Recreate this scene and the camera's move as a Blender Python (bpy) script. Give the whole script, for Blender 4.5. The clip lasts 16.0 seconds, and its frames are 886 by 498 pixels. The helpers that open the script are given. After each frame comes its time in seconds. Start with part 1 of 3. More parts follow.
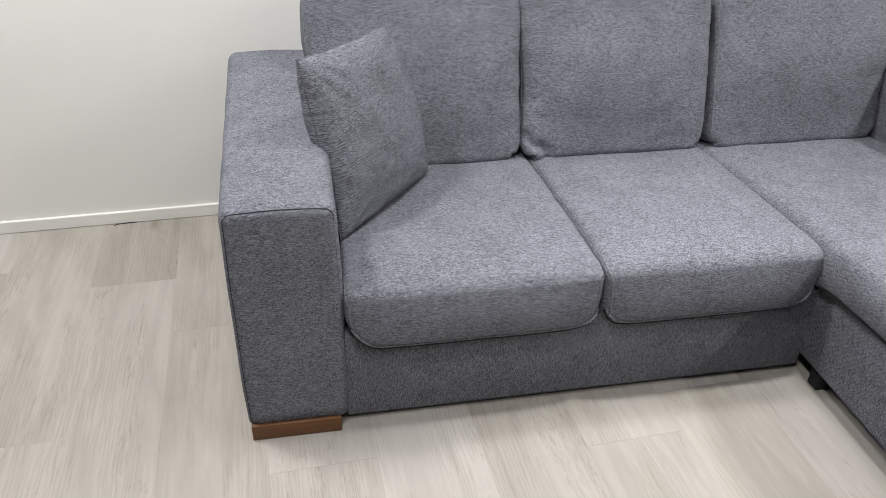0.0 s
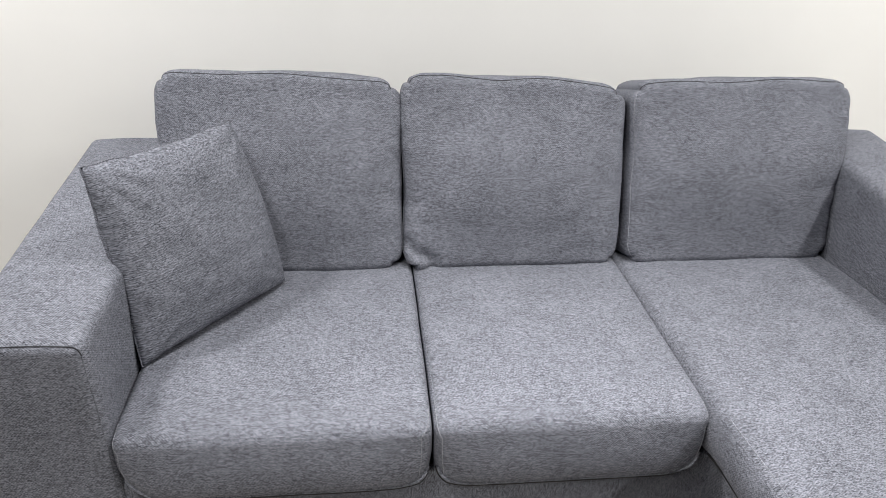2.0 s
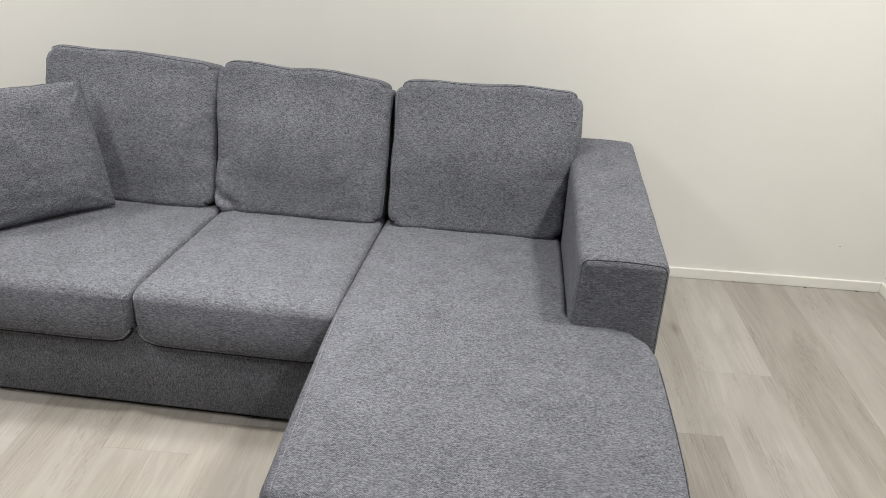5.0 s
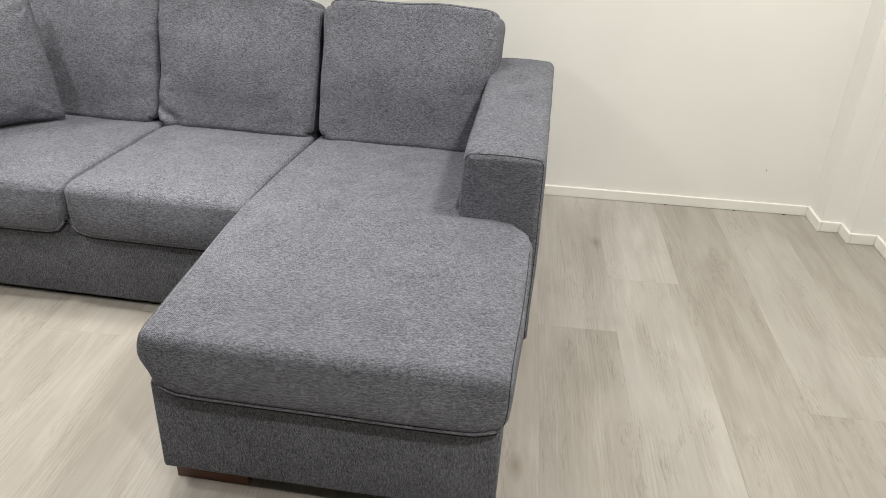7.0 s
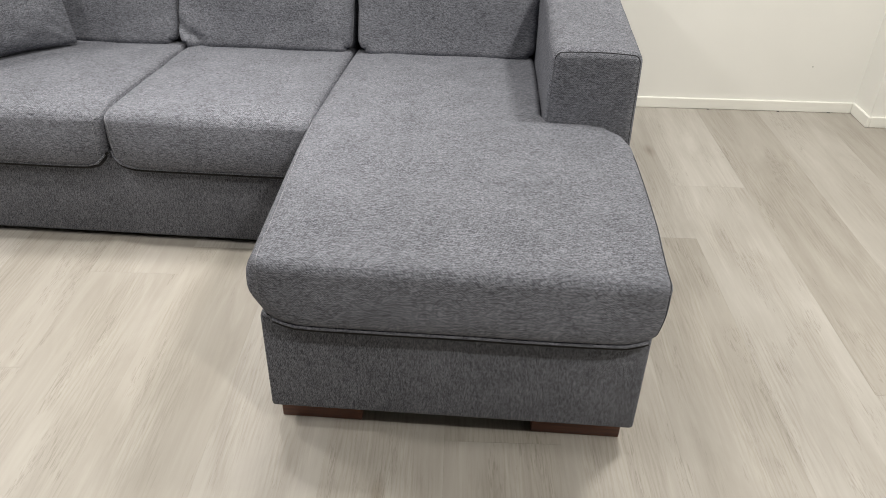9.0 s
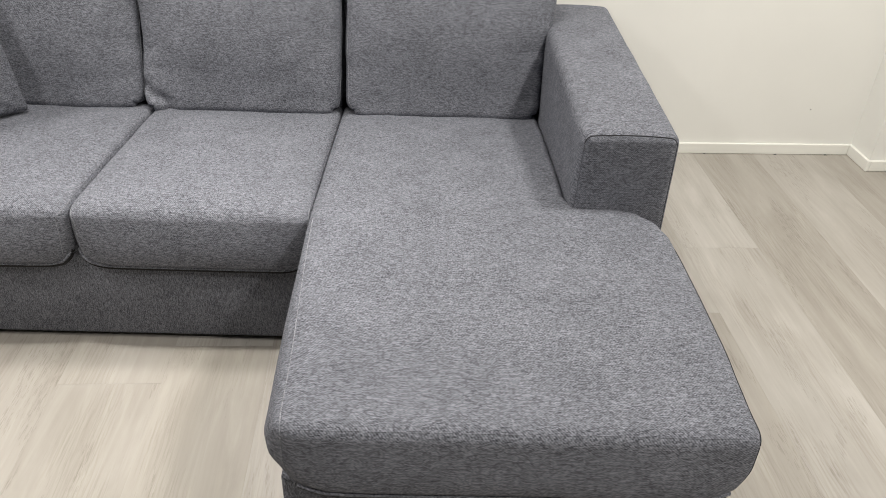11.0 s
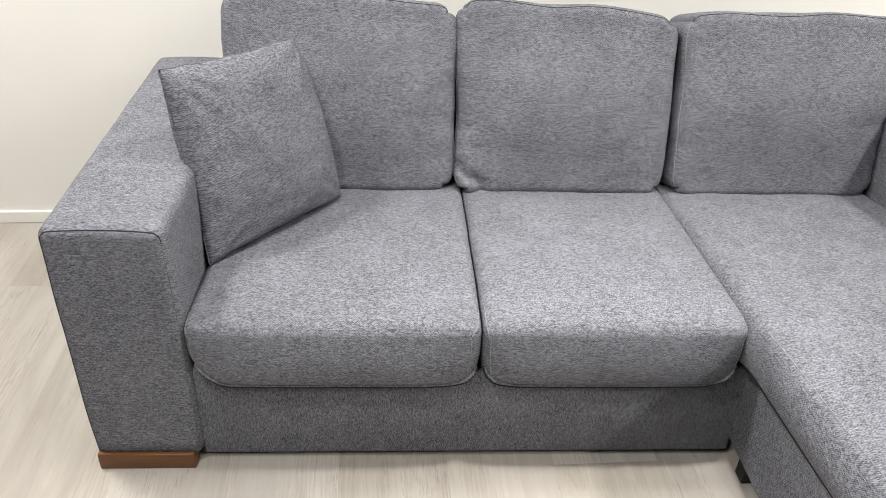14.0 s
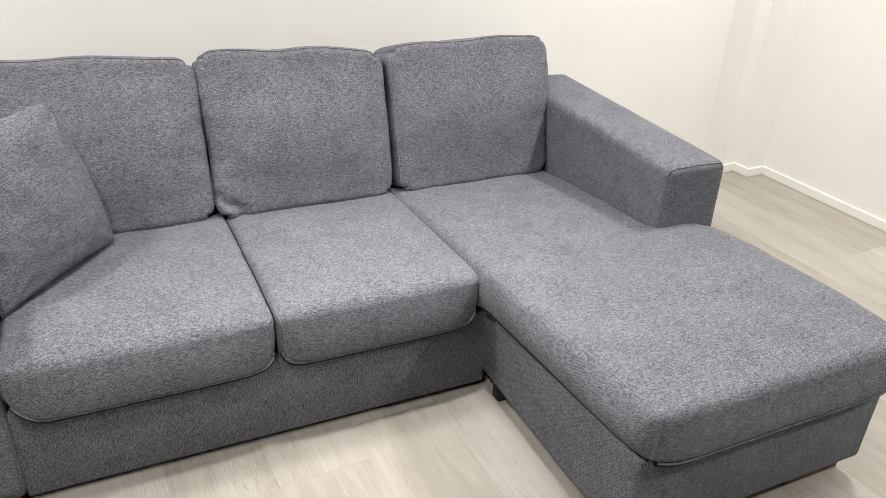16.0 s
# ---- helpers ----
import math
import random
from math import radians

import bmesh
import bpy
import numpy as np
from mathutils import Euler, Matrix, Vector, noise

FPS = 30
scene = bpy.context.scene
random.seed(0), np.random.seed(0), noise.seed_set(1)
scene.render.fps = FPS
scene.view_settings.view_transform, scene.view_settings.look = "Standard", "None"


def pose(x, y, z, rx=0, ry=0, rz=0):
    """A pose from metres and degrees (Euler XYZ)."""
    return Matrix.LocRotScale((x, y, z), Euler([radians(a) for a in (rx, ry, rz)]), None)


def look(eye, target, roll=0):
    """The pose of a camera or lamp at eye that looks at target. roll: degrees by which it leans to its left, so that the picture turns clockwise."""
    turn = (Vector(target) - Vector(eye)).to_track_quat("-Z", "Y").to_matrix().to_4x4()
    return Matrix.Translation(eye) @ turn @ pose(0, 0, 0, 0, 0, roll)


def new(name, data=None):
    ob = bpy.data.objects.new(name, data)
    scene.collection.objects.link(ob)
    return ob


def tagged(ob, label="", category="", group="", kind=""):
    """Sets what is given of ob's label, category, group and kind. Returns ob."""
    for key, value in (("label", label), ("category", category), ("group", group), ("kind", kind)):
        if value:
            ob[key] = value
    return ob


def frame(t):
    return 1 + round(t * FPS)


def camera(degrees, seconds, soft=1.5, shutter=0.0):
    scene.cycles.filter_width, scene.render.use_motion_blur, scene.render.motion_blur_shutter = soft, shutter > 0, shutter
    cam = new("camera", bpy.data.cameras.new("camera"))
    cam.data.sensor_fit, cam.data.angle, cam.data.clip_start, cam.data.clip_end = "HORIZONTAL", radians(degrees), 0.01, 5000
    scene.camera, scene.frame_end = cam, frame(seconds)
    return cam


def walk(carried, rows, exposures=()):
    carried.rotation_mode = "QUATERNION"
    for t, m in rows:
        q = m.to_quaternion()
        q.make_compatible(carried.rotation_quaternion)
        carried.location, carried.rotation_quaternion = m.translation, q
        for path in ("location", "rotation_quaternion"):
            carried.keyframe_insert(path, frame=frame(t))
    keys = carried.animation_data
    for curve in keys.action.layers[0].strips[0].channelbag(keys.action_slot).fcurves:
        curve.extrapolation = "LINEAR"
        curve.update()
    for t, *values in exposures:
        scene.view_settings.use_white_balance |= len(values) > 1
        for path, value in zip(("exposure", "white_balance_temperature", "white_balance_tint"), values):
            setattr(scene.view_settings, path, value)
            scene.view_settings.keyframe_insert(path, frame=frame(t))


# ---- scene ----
cam = camera(60.3, 16.0, soft=0.9)
PATH = [
    (0, (0.165, -1.434, 1.468), (0.503, 0.209, 0.38), 1.8),
    (0.5, (0.216, -1.417, 1.509), (0.56, 0.247, 0.454), 2.2),
    (1, (0.413, -1.405, 1.542), (0.738, 0.28, 0.516), 2.3),
    (1.5, (0.571, -1.326, 1.535), (0.849, 0.378, 0.525), 2.3),
    (2, (0.742, -1.185, 1.51), (0.939, 0.544, 0.523), 1.9),
    (2.5, (0.977, -1.142, 1.521), (1.079, 0.602, 0.547), 1.5),
    (3, (1.187, -1.183, 1.51), (1.209, 0.579, 0.565), 1.4),
    (3.5, (1.334, -1.348, 1.502), (1.289, 0.424, 0.575), 1.6),
    (4, (1.523, -1.507, 1.537), (1.423, 0.272, 0.628), 2.0),
    (4.5, (1.775, -1.656, 1.524), (1.635, 0.13, 0.636), 2.6),
    (5, (1.918, -1.79, 1.528), (1.752, -0.001, 0.65), 3.1),
    (5.2, (1.967, -1.847, 1.507), (1.789, -0.056, 0.636), 3.3),
    (7.3, (2.325, -2.002, 1.419), (2.101, -0.264, 0.455), 2.6),
    (7.5, (2.305, -2.015, 1.402), (2.082, -0.277, 0.437), 2.3),
    (8, (2.163, -2.024, 1.375), (1.983, -0.299, 0.379), 2.1),
    (8.2, (2.1, -2.028, 1.354), (1.941, -0.312, 0.338), 2.0),
    (10.3, (1.849, -1.661, 1.293), (1.864, -0.05, 0.108), 1.6),
    (10.5, (1.828, -1.644, 1.332), (1.863, -0.024, 0.16), 1.9),
    (11, (1.746, -1.616, 1.409), (1.795, 0.047, 0.299), 2.5),
    (11.5, (1.596, -1.589, 1.446), (1.635, 0.112, 0.395), 3.1),
    (12, (1.42, -1.574, 1.445), (1.43, 0.146, 0.423), 3.5),
    (12.5, (1.282, -1.533, 1.411), (1.26, 0.179, 0.378), 3.5),
    (13, (1.085, -1.399, 1.363), (1.063, 0.296, 0.302), 3.2),
    (13.5, (0.897, -1.34, 1.365), (0.916, 0.346, 0.288), 2.8),
    (14, (0.682, -1.307, 1.445), (0.8, 0.378, 0.374), 2.7),
    (14.5, (0.613, -1.32, 1.491), (0.862, 0.368, 0.448), 2.5),
    (15, (0.618, -1.431, 1.494), (1.028, 0.251, 0.492), 2.4),
    (15.5, (0.602, -1.606, 1.513), (1.186, 0.043, 0.545), 2.3),
    (16, (0.538, -1.674, 1.526), (1.304, -0.087, 0.579), 2.7),
]
EXPOSURES = [
    (0.0, -0.15, 6450, 12), (0.5, -0.12, 6420, 12), (1.0, -0.08, 6400, 12), (2.0, 0.0, 6450, 12), (3.0, -0.07, 6530, 12), (4.0, -0.17, 6600, 11), (5.0, -0.38, 6750, 10),
    (7.5, -0.22, 6900, 10), (8.2, -0.19, 6900, 10), (10.5, -0.23, 6900, 10), (11.5, -0.16, 6800, 11), (12.5, -0.04, 6770, 11), (13.0, 0.10, 6760, 11), (13.5, 0.20, 6800, 11), (15.0, 0.22, 6840, 12),
    (16.0, 0.03, 6800, 11),
]
walk(cam, [(t, look(eye, target, roll)) for t, eye, target, roll in PATH], EXPOSURES)

# ---- light: ceiling lamps out of view, in front of the sofa ----
world = bpy.data.worlds.new("world")
scene.world = world
world.use_nodes = True
world.node_tree.nodes["Background"].inputs[0].default_value = (0.9, 0.95, 1.0, 1)
world.node_tree.nodes["Background"].inputs[1].default_value = 0.02
CEILING = 2.62


def ceiling_lamp(x, y, size_x, size_y, watts, colour, beam=180.0):
    data = bpy.data.lights.new("ceiling_lamp", "AREA")
    data.shape, data.size, data.size_y = "RECTANGLE", size_x, size_y
    data.energy, data.color, data.spread = watts, colour, radians(beam)
    lamp = new("ceiling_lamp", data)
    lamp.matrix_world = pose(x, y, CEILING - 0.03)
    return lamp


WHITE = (1.0, 0.985, 0.965)
# a row of lamps over the sofa, one before its end, narrow downlights further out
ceiling_lamp(-1.50, 0.45, 0.30, 0.30, 16, WHITE)
ceiling_lamp(-0.60, 0.45, 0.30, 0.30, 43, WHITE)
ceiling_lamp(1.45, 0.45, 0.30, 0.30, 20, WHITE)
ceiling_lamp(3.02, 0.08, 0.30, 0.30, 46, WHITE)
ceiling_lamp(0.05, -0.90, 0.24, 0.24, 29, WHITE)
ceiling_lamp(1.15, -0.10, 0.15, 0.15, 5.2, WHITE, 60.0)
ceiling_lamp(0.0, -1.65, 0.12, 0.12, 15, WHITE, 150.0)
ceiling_lamp(2.95, -2.00, 0.12, 0.12, 37, WHITE, 150.0)


# ---- materials ----
def material(name):
    m = bpy.data.materials.new(name)
    m.use_nodes = True
    return m, m.node_tree, m.node_tree.nodes["Principled BSDF"]


def node(tree, kind, links=(), **values):
    n = tree.nodes.new(kind)
    for key, value in values.items():
        if key == "operation":
            n.operation = value
        elif key == "data_type":
            n.data_type = value
        else:
            n.inputs[key.replace("_", " ")].default_value = value
    for socket, source in links:
        tree.links.new(source, n.inputs[socket])
    return n


def ramp(tree, source, stops):
    n = tree.nodes.new("ShaderNodeValToRGB")
    tree.links.new(source, n.inputs[0])
    while len(n.color_ramp.elements) < len(stops):
        n.color_ramp.elements.new(0.5)
    for e, (place, colour) in zip(n.color_ramp.elements, stops):
        e.position, e.color = place, (*colour, 1)
    return n


def scaled(tree, scale, turn=(0, 0, 0)):
    coord = tree.nodes.new("ShaderNodeTexCoord")
    m = tree.nodes.new("ShaderNodeMapping")
    m.inputs["Scale"].default_value = scale
    m.inputs["Rotation"].default_value = turn
    tree.links.new(coord.outputs["Object"], m.inputs[0])
    return m.outputs[0]


def bump(tree, bsdf, height, strength, distance):
    b = node(tree, "ShaderNodeBump", [("Height", height)], Strength=strength, Distance=distance)
    tree.links.new(b.outputs[0], bsdf.inputs["Normal"])


def fabric(name, lengthwise, dark=(0.026, 0.028, 0.034), light=(0.297, 0.309, 0.352)):
    """Grey-blue melange twill: short dark and pale stitches in rows, each row shifted, under drawn-out slubs."""
    m, tree, bsdf = material(name)
    uv = tree.nodes.new("ShaderNodeUVMap").outputs[0]
    split = node(tree, "ShaderNodeSeparateXYZ", [(0, uv)])
    yarn, across = split.outputs[lengthwise], split.outputs[1 - lengthwise]

    def sum_of(source, factor, add=None):
        n = node(tree, "ShaderNodeMath", [(0, source)], operation="MULTIPLY_ADD")
        n.inputs[1].default_value, n.inputs[2].default_value = factor, 0.0
        if add:
            tree.links.new(add, n.inputs[2])
        return n.outputs[0]

    def stitches(length, pitch, shift):
        row = node(tree, "ShaderNodeMath", [(0, sum_of(across, 1 / pitch))], operation="FLOOR").outputs[0]
        cell = node(tree, "ShaderNodeMath", [(0, sum_of(yarn, 1 / length, sum_of(row, shift)))], operation="FLOOR").outputs[0]
        where = node(tree, "ShaderNodeCombineXYZ", [(0, cell), (1, row)]).outputs[0]
        return node(tree, "ShaderNodeTexWhiteNoise", [("Vector", where)]).outputs[0]

    def laid(scale, turn=0.0):
        turned = tree.nodes.new("ShaderNodeMapping")
        turned.inputs["Rotation"].default_value = (0, 0, turn)
        tree.links.new(uv, turned.inputs[0])
        n = tree.nodes.new("ShaderNodeMapping")
        n.inputs["Scale"].default_value = scale
        tree.links.new(turned.outputs[0], n.inputs[0])
        return n.outputs[0]

    drawn = (1.1, 0.18, 1) if lengthwise else (0.18, 1.1, 1)
    slubs = node(tree, "ShaderNodeTexNoise", [("Vector", laid(drawn))], Scale=300.0, Detail=2.0, Roughness=0.6)
    patches = node(tree, "ShaderNodeTexNoise", [("Vector", scaled(tree, (1, 1, 1)))], Scale=9.0, Detail=4.0, Roughness=0.65)
    twill = node(tree, "ShaderNodeTexWave", [("Vector", laid((1, 1, 1), radians(-52)))], Scale=94.0, Distortion=2.2, Detail=1.0, Detail_Scale=1.5)
    total = sum_of(stitches(0.0034, 0.0018, 0.37), 0.17)
    for source, weight in ((stitches(0.0095, 0.0018, 0.61), 0.07), (slubs.outputs[0], 0.17), (patches.outputs[0], 0.10), (twill.outputs[1], 0.085)):
        total = sum_of(source, weight, total)
    mix = tuple(0.6 * p + 0.4 * q for p, q in zip(dark, light))
    colour = ramp(tree, total, [(0.128, dark), (0.292, mix), (0.476, light)])
    tree.links.new(colour.outputs[0], bsdf.inputs["Base Color"])
    bsdf.inputs["Roughness"].default_value = 0.75
    bsdf.inputs["Specular IOR Level"].default_value = 0.06
    bump(tree, bsdf, total, 0.15, 0.0007)
    return m


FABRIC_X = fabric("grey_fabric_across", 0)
# the same cloth turned upright, with shade of the low fronts in its colours
FABRIC_Z_SHADED = fabric("grey_fabric_upright_shaded", 1, (0.023, 0.024, 0.029), (0.266, 0.276, 0.313))


def plain(name, colour, rough, speckle=0.0, scale=40.0, relief=0.0, metal=0.0):
    m, tree, bsdf = material(name)
    n = node(tree, "ShaderNodeTexNoise", [("Vector", scaled(tree, (1, 1, 1)))], Scale=scale, Detail=4.0)
    low = tuple(v * (1 - speckle) for v in colour)
    high = tuple(min(1, v * (1 + speckle)) for v in colour)
    c = ramp(tree, n.outputs[0], [(0.35, low), (0.65, high)])
    tree.links.new(c.outputs[0], bsdf.inputs["Base Color"])
    bsdf.inputs["Roughness"].default_value = rough
    bsdf.inputs["Metallic"].default_value = metal
    if relief:
        bump(tree, bsdf, n.outputs[0], 0.3, relief)
    return m


THREAD_DARK = plain("dark_seam_thread", (0.022, 0.023, 0.027), 0.9, 0.2, 300)
THREAD_LIGHT = plain("pale_seam_thread", (0.20, 0.208, 0.230), 0.9, 0.45, 260)
WALL = plain("white_wall_paint", (0.785, 0.785, 0.754), 0.75, 0.012, 3.0)
# the next two greys are made up, to swallow light bounced by unseen surfaces
UNSEEN_WALL_DARK = plain("unseen_wall_bounce_dark", (0.13, 0.13, 0.13), 0.8, 0.03, 3.0)
UNSEEN_CEILING_DARK = plain("unseen_ceiling_bounce_dark", (0.16, 0.16, 0.16), 0.9, 0.03, 3.0)
SKIRTING = plain("white_gloss_paint", (0.815, 0.815, 0.77), 0.35, 0.015, 5.0)
# black of the hidden lining, also of the cords that draw cushion shadows
BLACK_CLOTH_AND_SHADE = plain("black_cloth_and_shade", (0.012, 0.012, 0.013), 0.95, 0.2, 100)
SCREED = plain("dark_screed", (0.10, 0.095, 0.09), 0.9, 0.1, 20)


def wood(name, dark, light):
    m, tree, bsdf = material(name)
    n = node(tree, "ShaderNodeTexNoise", [("Vector", scaled(tree, (3, 30, 60)))], Scale=3.0, Detail=5.0, Roughness=0.65)
    c = ramp(tree, n.outputs[0], [(0.3, dark), (0.7, light)])
    tree.links.new(c.outputs[0], bsdf.inputs["Base Color"])
    bsdf.inputs["Roughness"].default_value = 0.42
    bump(tree, bsdf, n.outputs[0], 0.15, 0.0006)
    return m


LEG_BROWN = wood("stained_beech", (0.090, 0.033, 0.008), (0.155, 0.060, 0.014))
LEG_DARK = wood("dark_stained_beech", (0.065, 0.018, 0.008), (0.13, 0.04, 0.017))


def plank_material():
    m, tree, bsdf = material("whitewashed_oak_vinyl")
    info = tree.nodes.new("ShaderNodeObjectInfo")
    coord = tree.nodes.new("ShaderNodeTexCoord")
    shift = node(tree, "ShaderNodeVectorMath", [(0, info.outputs["Random"])], operation="MULTIPLY")
    shift.inputs[1].default_value = (17.0, 31.0, 7.0)
    place = node(tree, "ShaderNodeVectorMath", [(0, coord.outputs["Object"]), (1, shift.outputs[0])], operation="ADD")
    def stretched(scale):
        mp = tree.nodes.new("ShaderNodeMapping")
        mp.inputs["Scale"].default_value = scale
        tree.links.new(place.outputs[0], mp.inputs[0])
        return mp.outputs[0]
    broad = node(tree, "ShaderNodeTexNoise", [("Vector", stretched((8.5, 1.5, 1)))], Scale=1.0, Detail=4.0, Roughness=0.6, Distortion=1.0)
    streak = node(tree, "ShaderNodeTexNoise", [("Vector", stretched((34, 1.6, 1)))], Scale=1.0, Detail=4.0, Roughness=0.6, Distortion=1.5)
    grain = node(tree, "ShaderNodeTexNoise", [("Vector", stretched((150, 7, 1)))], Scale=1.0, Detail=4.0, Roughness=0.7, Distortion=1.6)
    pores = node(tree, "ShaderNodeTexNoise", [("Vector", stretched((330, 26, 1)))], Scale=1.0, Detail=2.0, Roughness=0.6, Distortion=0.6)
    knots = node(tree, "ShaderNodeTexVoronoi", [("Vector", stretched((3.4, 1.3, 1)))], Scale=1.0)
    rings = node(tree, "ShaderNodeTexWave", [("Vector", stretched((9, 1.1, 1)))], Scale=3.2, Distortion=9.0, Detail=3.0, Detail_Scale=1.4)
    where = node(tree, "ShaderNodeTexNoise", [("Vector", stretched((6, 1.6, 1)))], Scale=1.3, Detail=2.0)
    tone = ramp(tree, info.outputs["Random"], [(0.0, (0.318, 0.298, 0.266)), (0.35, (0.350, 0.331, 0.301)), (0.7, (0.384, 0.366, 0.338)), (1.0, (0.422, 0.406, 0.380))])
    b = ramp(tree, broad.outputs[0], [(0.32, (0.89, 0.878, 0.86)), (0.48, (0.975, 0.97, 0.962)), (0.64, (1.07, 1.07, 1.07))])
    k = ramp(tree, streak.outputs[0], [(0.36, (0.968, 0.963, 0.955)), (0.50, (1.0, 1.0, 1.0)), (0.66, (1.06, 1.06, 1.058))])
    mask = ramp(tree, where.outputs[0], [(0.38, (0, 0, 0)), (0.56, (1, 1, 1))])
    fine = node(tree, "ShaderNodeMix", [("Factor", mask.outputs[0])], data_type="FLOAT")
    tree.links.new(grain.outputs[0], fine.inputs[3])
    fine.inputs[2].default_value = 0.55
    g = ramp(tree, fine.outputs[0], [(0.34, (0.905, 0.898, 0.885)), (0.52, (1.02, 1.02, 1.02))])
    ring = node(tree, "ShaderNodeMix", [("Factor", mask.outputs[0])], data_type="FLOAT")
    ring.inputs[2].default_value = 1.0
    tree.links.new(rings.outputs[1], ring.inputs[3])
    r = ramp(tree, ring.outputs[0], [(0.0, (0.92, 0.91, 0.895)), (0.55, (1.0, 1.0, 1.0))])
    cluster = node(tree, "ShaderNodeTexNoise", [("Vector", stretched((13, 2.2, 1)))], Scale=1.0, Detail=3.0, Distortion=1.2)
    grained = ramp(tree, cluster.outputs[0], [(0.50, (0, 0, 0)), (0.64, (1, 1, 1))])
    pore = node(tree, "ShaderNodeMix", [("Factor", grained.outputs[0])], data_type="FLOAT")
    pore.inputs[2].default_value = 0.6
    tree.links.new(pores.outputs[0], pore.inputs[3])
    h = ramp(tree, pore.outputs[0], [(0.36, (0.80, 0.789, 0.768)), (0.50, (1.0, 1.0, 1.0))])
    eye = ramp(tree, knots.outputs["Distance"], [(0.0, (0.60, 0.56, 0.51)), (0.035, (0.80, 0.78, 0.75)), (0.085, (1.0, 1.0, 1.0))])
    colour = tone.outputs[0]
    for factor in (b, k, g, r, h, eye):
        mul = tree.nodes.new("ShaderNodeMix")
        mul.data_type, mul.blend_type = "RGBA", "MULTIPLY"
        mul.inputs["Factor"].default_value = 1.0
        tree.links.new(colour, mul.inputs[6])
        tree.links.new(factor.outputs[0], mul.inputs[7])
        colour = mul.outputs[2]
    tree.links.new(colour, bsdf.inputs["Base Color"])
    bsdf.inputs["Roughness"].default_value = 0.42
    bsdf.inputs["Specular IOR Level"].default_value = 0.4
    bump(tree, bsdf, grain.outputs[0], 0.12, 0.0008)
    return m


PLANK = plank_material()


# ---- building helpers ----
def lay_cloth(bm):
    """Cloth coordinates in metres, laid on each face along its two flattest axes."""
    layer = bm.loops.layers.uv.new("cloth")
    bm.normal_update()
    for f in bm.faces:
        n = f.normal
        k = max(range(3), key=lambda i: abs(n[i]) * (1.25 if i == 2 else 1.0))
        i, j = ((1, 2), (0, 2), (0, 1))[k]
        for loop in f.loops:
            loop[layer].uv = (loop.vert.co[i] + 0.37 * k, loop.vert.co[j])


def part(name, bm, mat, parent=None, label="", smooth=True):
    mesh = bpy.data.meshes.new(name)
    bmesh.ops.recalc_face_normals(bm, faces=bm.faces)
    if not bm.loops.layers.uv:
        lay_cloth(bm)
    bm.to_mesh(mesh)
    bm.free()
    mesh.materials.append(mat)
    if smooth:
        mesh.shade_smooth()
    ob = new(name, mesh)
    ob.parent = parent
    if label:
        ob["label"] = label
    return ob


def block(lo, hi, bevel=0.0, segments=2):
    """A box between two corners with bevelled edges."""
    bm = bmesh.new()
    bmesh.ops.create_cube(bm, size=1)
    lo, hi = Vector(lo), Vector(hi)
    for v in bm.verts:
        v.co = Vector((lo[i] + (v.co[i] + 0.5) * (hi[i] - lo[i]) for i in range(3)))
    if bevel:
        bmesh.ops.bevel(bm, geom=bm.edges[:], offset=bevel, segments=segments, profile=0.5, affect="EDGES")
    return bm


def steps(length, r, inner, extra=()):
    """Positions from 0 to length: close together in the two rounded ends, even between, with extras."""
    ends = [r * k / 5 for k in range(6)]
    mid = [r + (length - 2 * r) * k / inner for k in range(1, inner)]
    return sorted(set(round(v, 5) for v in ends + mid + [length - e for e in ends] + list(extra)))


def rounded(size, r, inner, deform, extra_y=()):
    """A padded box from (0,0,0) to size, its edges rounded by r, each point then moved by deform."""
    axes = [steps(size[0], r, inner[0]), steps(size[1], r, inner[1], extra_y), steps(size[2], r, inner[2])]
    bm = bmesh.new()
    cache = {}

    def vert(p):
        if p not in cache:
            cache[p] = bm.verts.new(deform(rounded_point(p, size, r)))
        return cache[p]

    for axis in range(3):
        i, j = (axis + 1) % 3, (axis + 2) % 3
        for side in (0.0, axes[axis][-1]):
            for a, b in zip(axes[i], axes[i][1:]):
                for c, d in zip(axes[j], axes[j][1:]):
                    corners = []
                    for s, t in ((a, c), (b, c), (b, d), (a, d)):
                        p = [0, 0, 0]
                        p[axis], p[i], p[j] = side, s, t
                        corners.append(vert(tuple(p)))
                    bm.faces.new(corners)
    return bm


def rounded_point(p, size, r):
    p = Vector(p)
    core = Vector((min(max(p[k], r), size[k] - r) for k in range(3)))
    away = p - core
    return core + away.normalized() * r if away.length > 1e-9 else p


def tube(points, radius, sides=6, closed=False):
    """A thin round cord along points."""
    bm = bmesh.new()
    rings = []
    n = len(points)
    for k, p in enumerate(points):
        q0 = points[(k - 1) % n] if closed or k else points[0]
        q1 = points[(k + 1) % n] if closed or k < n - 1 else points[-1]
        way = (Vector(q1) - Vector(q0)).normalized()
        side = way.cross(Vector((0.31, 0.22, 0.92))).normalized()
        up = side.cross(way)
        rings.append([bm.verts.new(Vector(p) + radius * (math.cos(a) * side + math.sin(a) * up)) for a in (2 * math.pi * s / sides for s in range(sides))])
    for k in range(n if closed else n - 1):
        a, b = rings[k], rings[(k + 1) % n]
        for s in range(sides):
            bm.faces.new((a[s], a[(s + 1) % sides], b[(s + 1) % sides], b[s]))
    return bm


def smoothstep(a, b, v):
    t = min(max((v - a) / (b - a), 0), 1)
    return t * t * (3 - 2 * t)


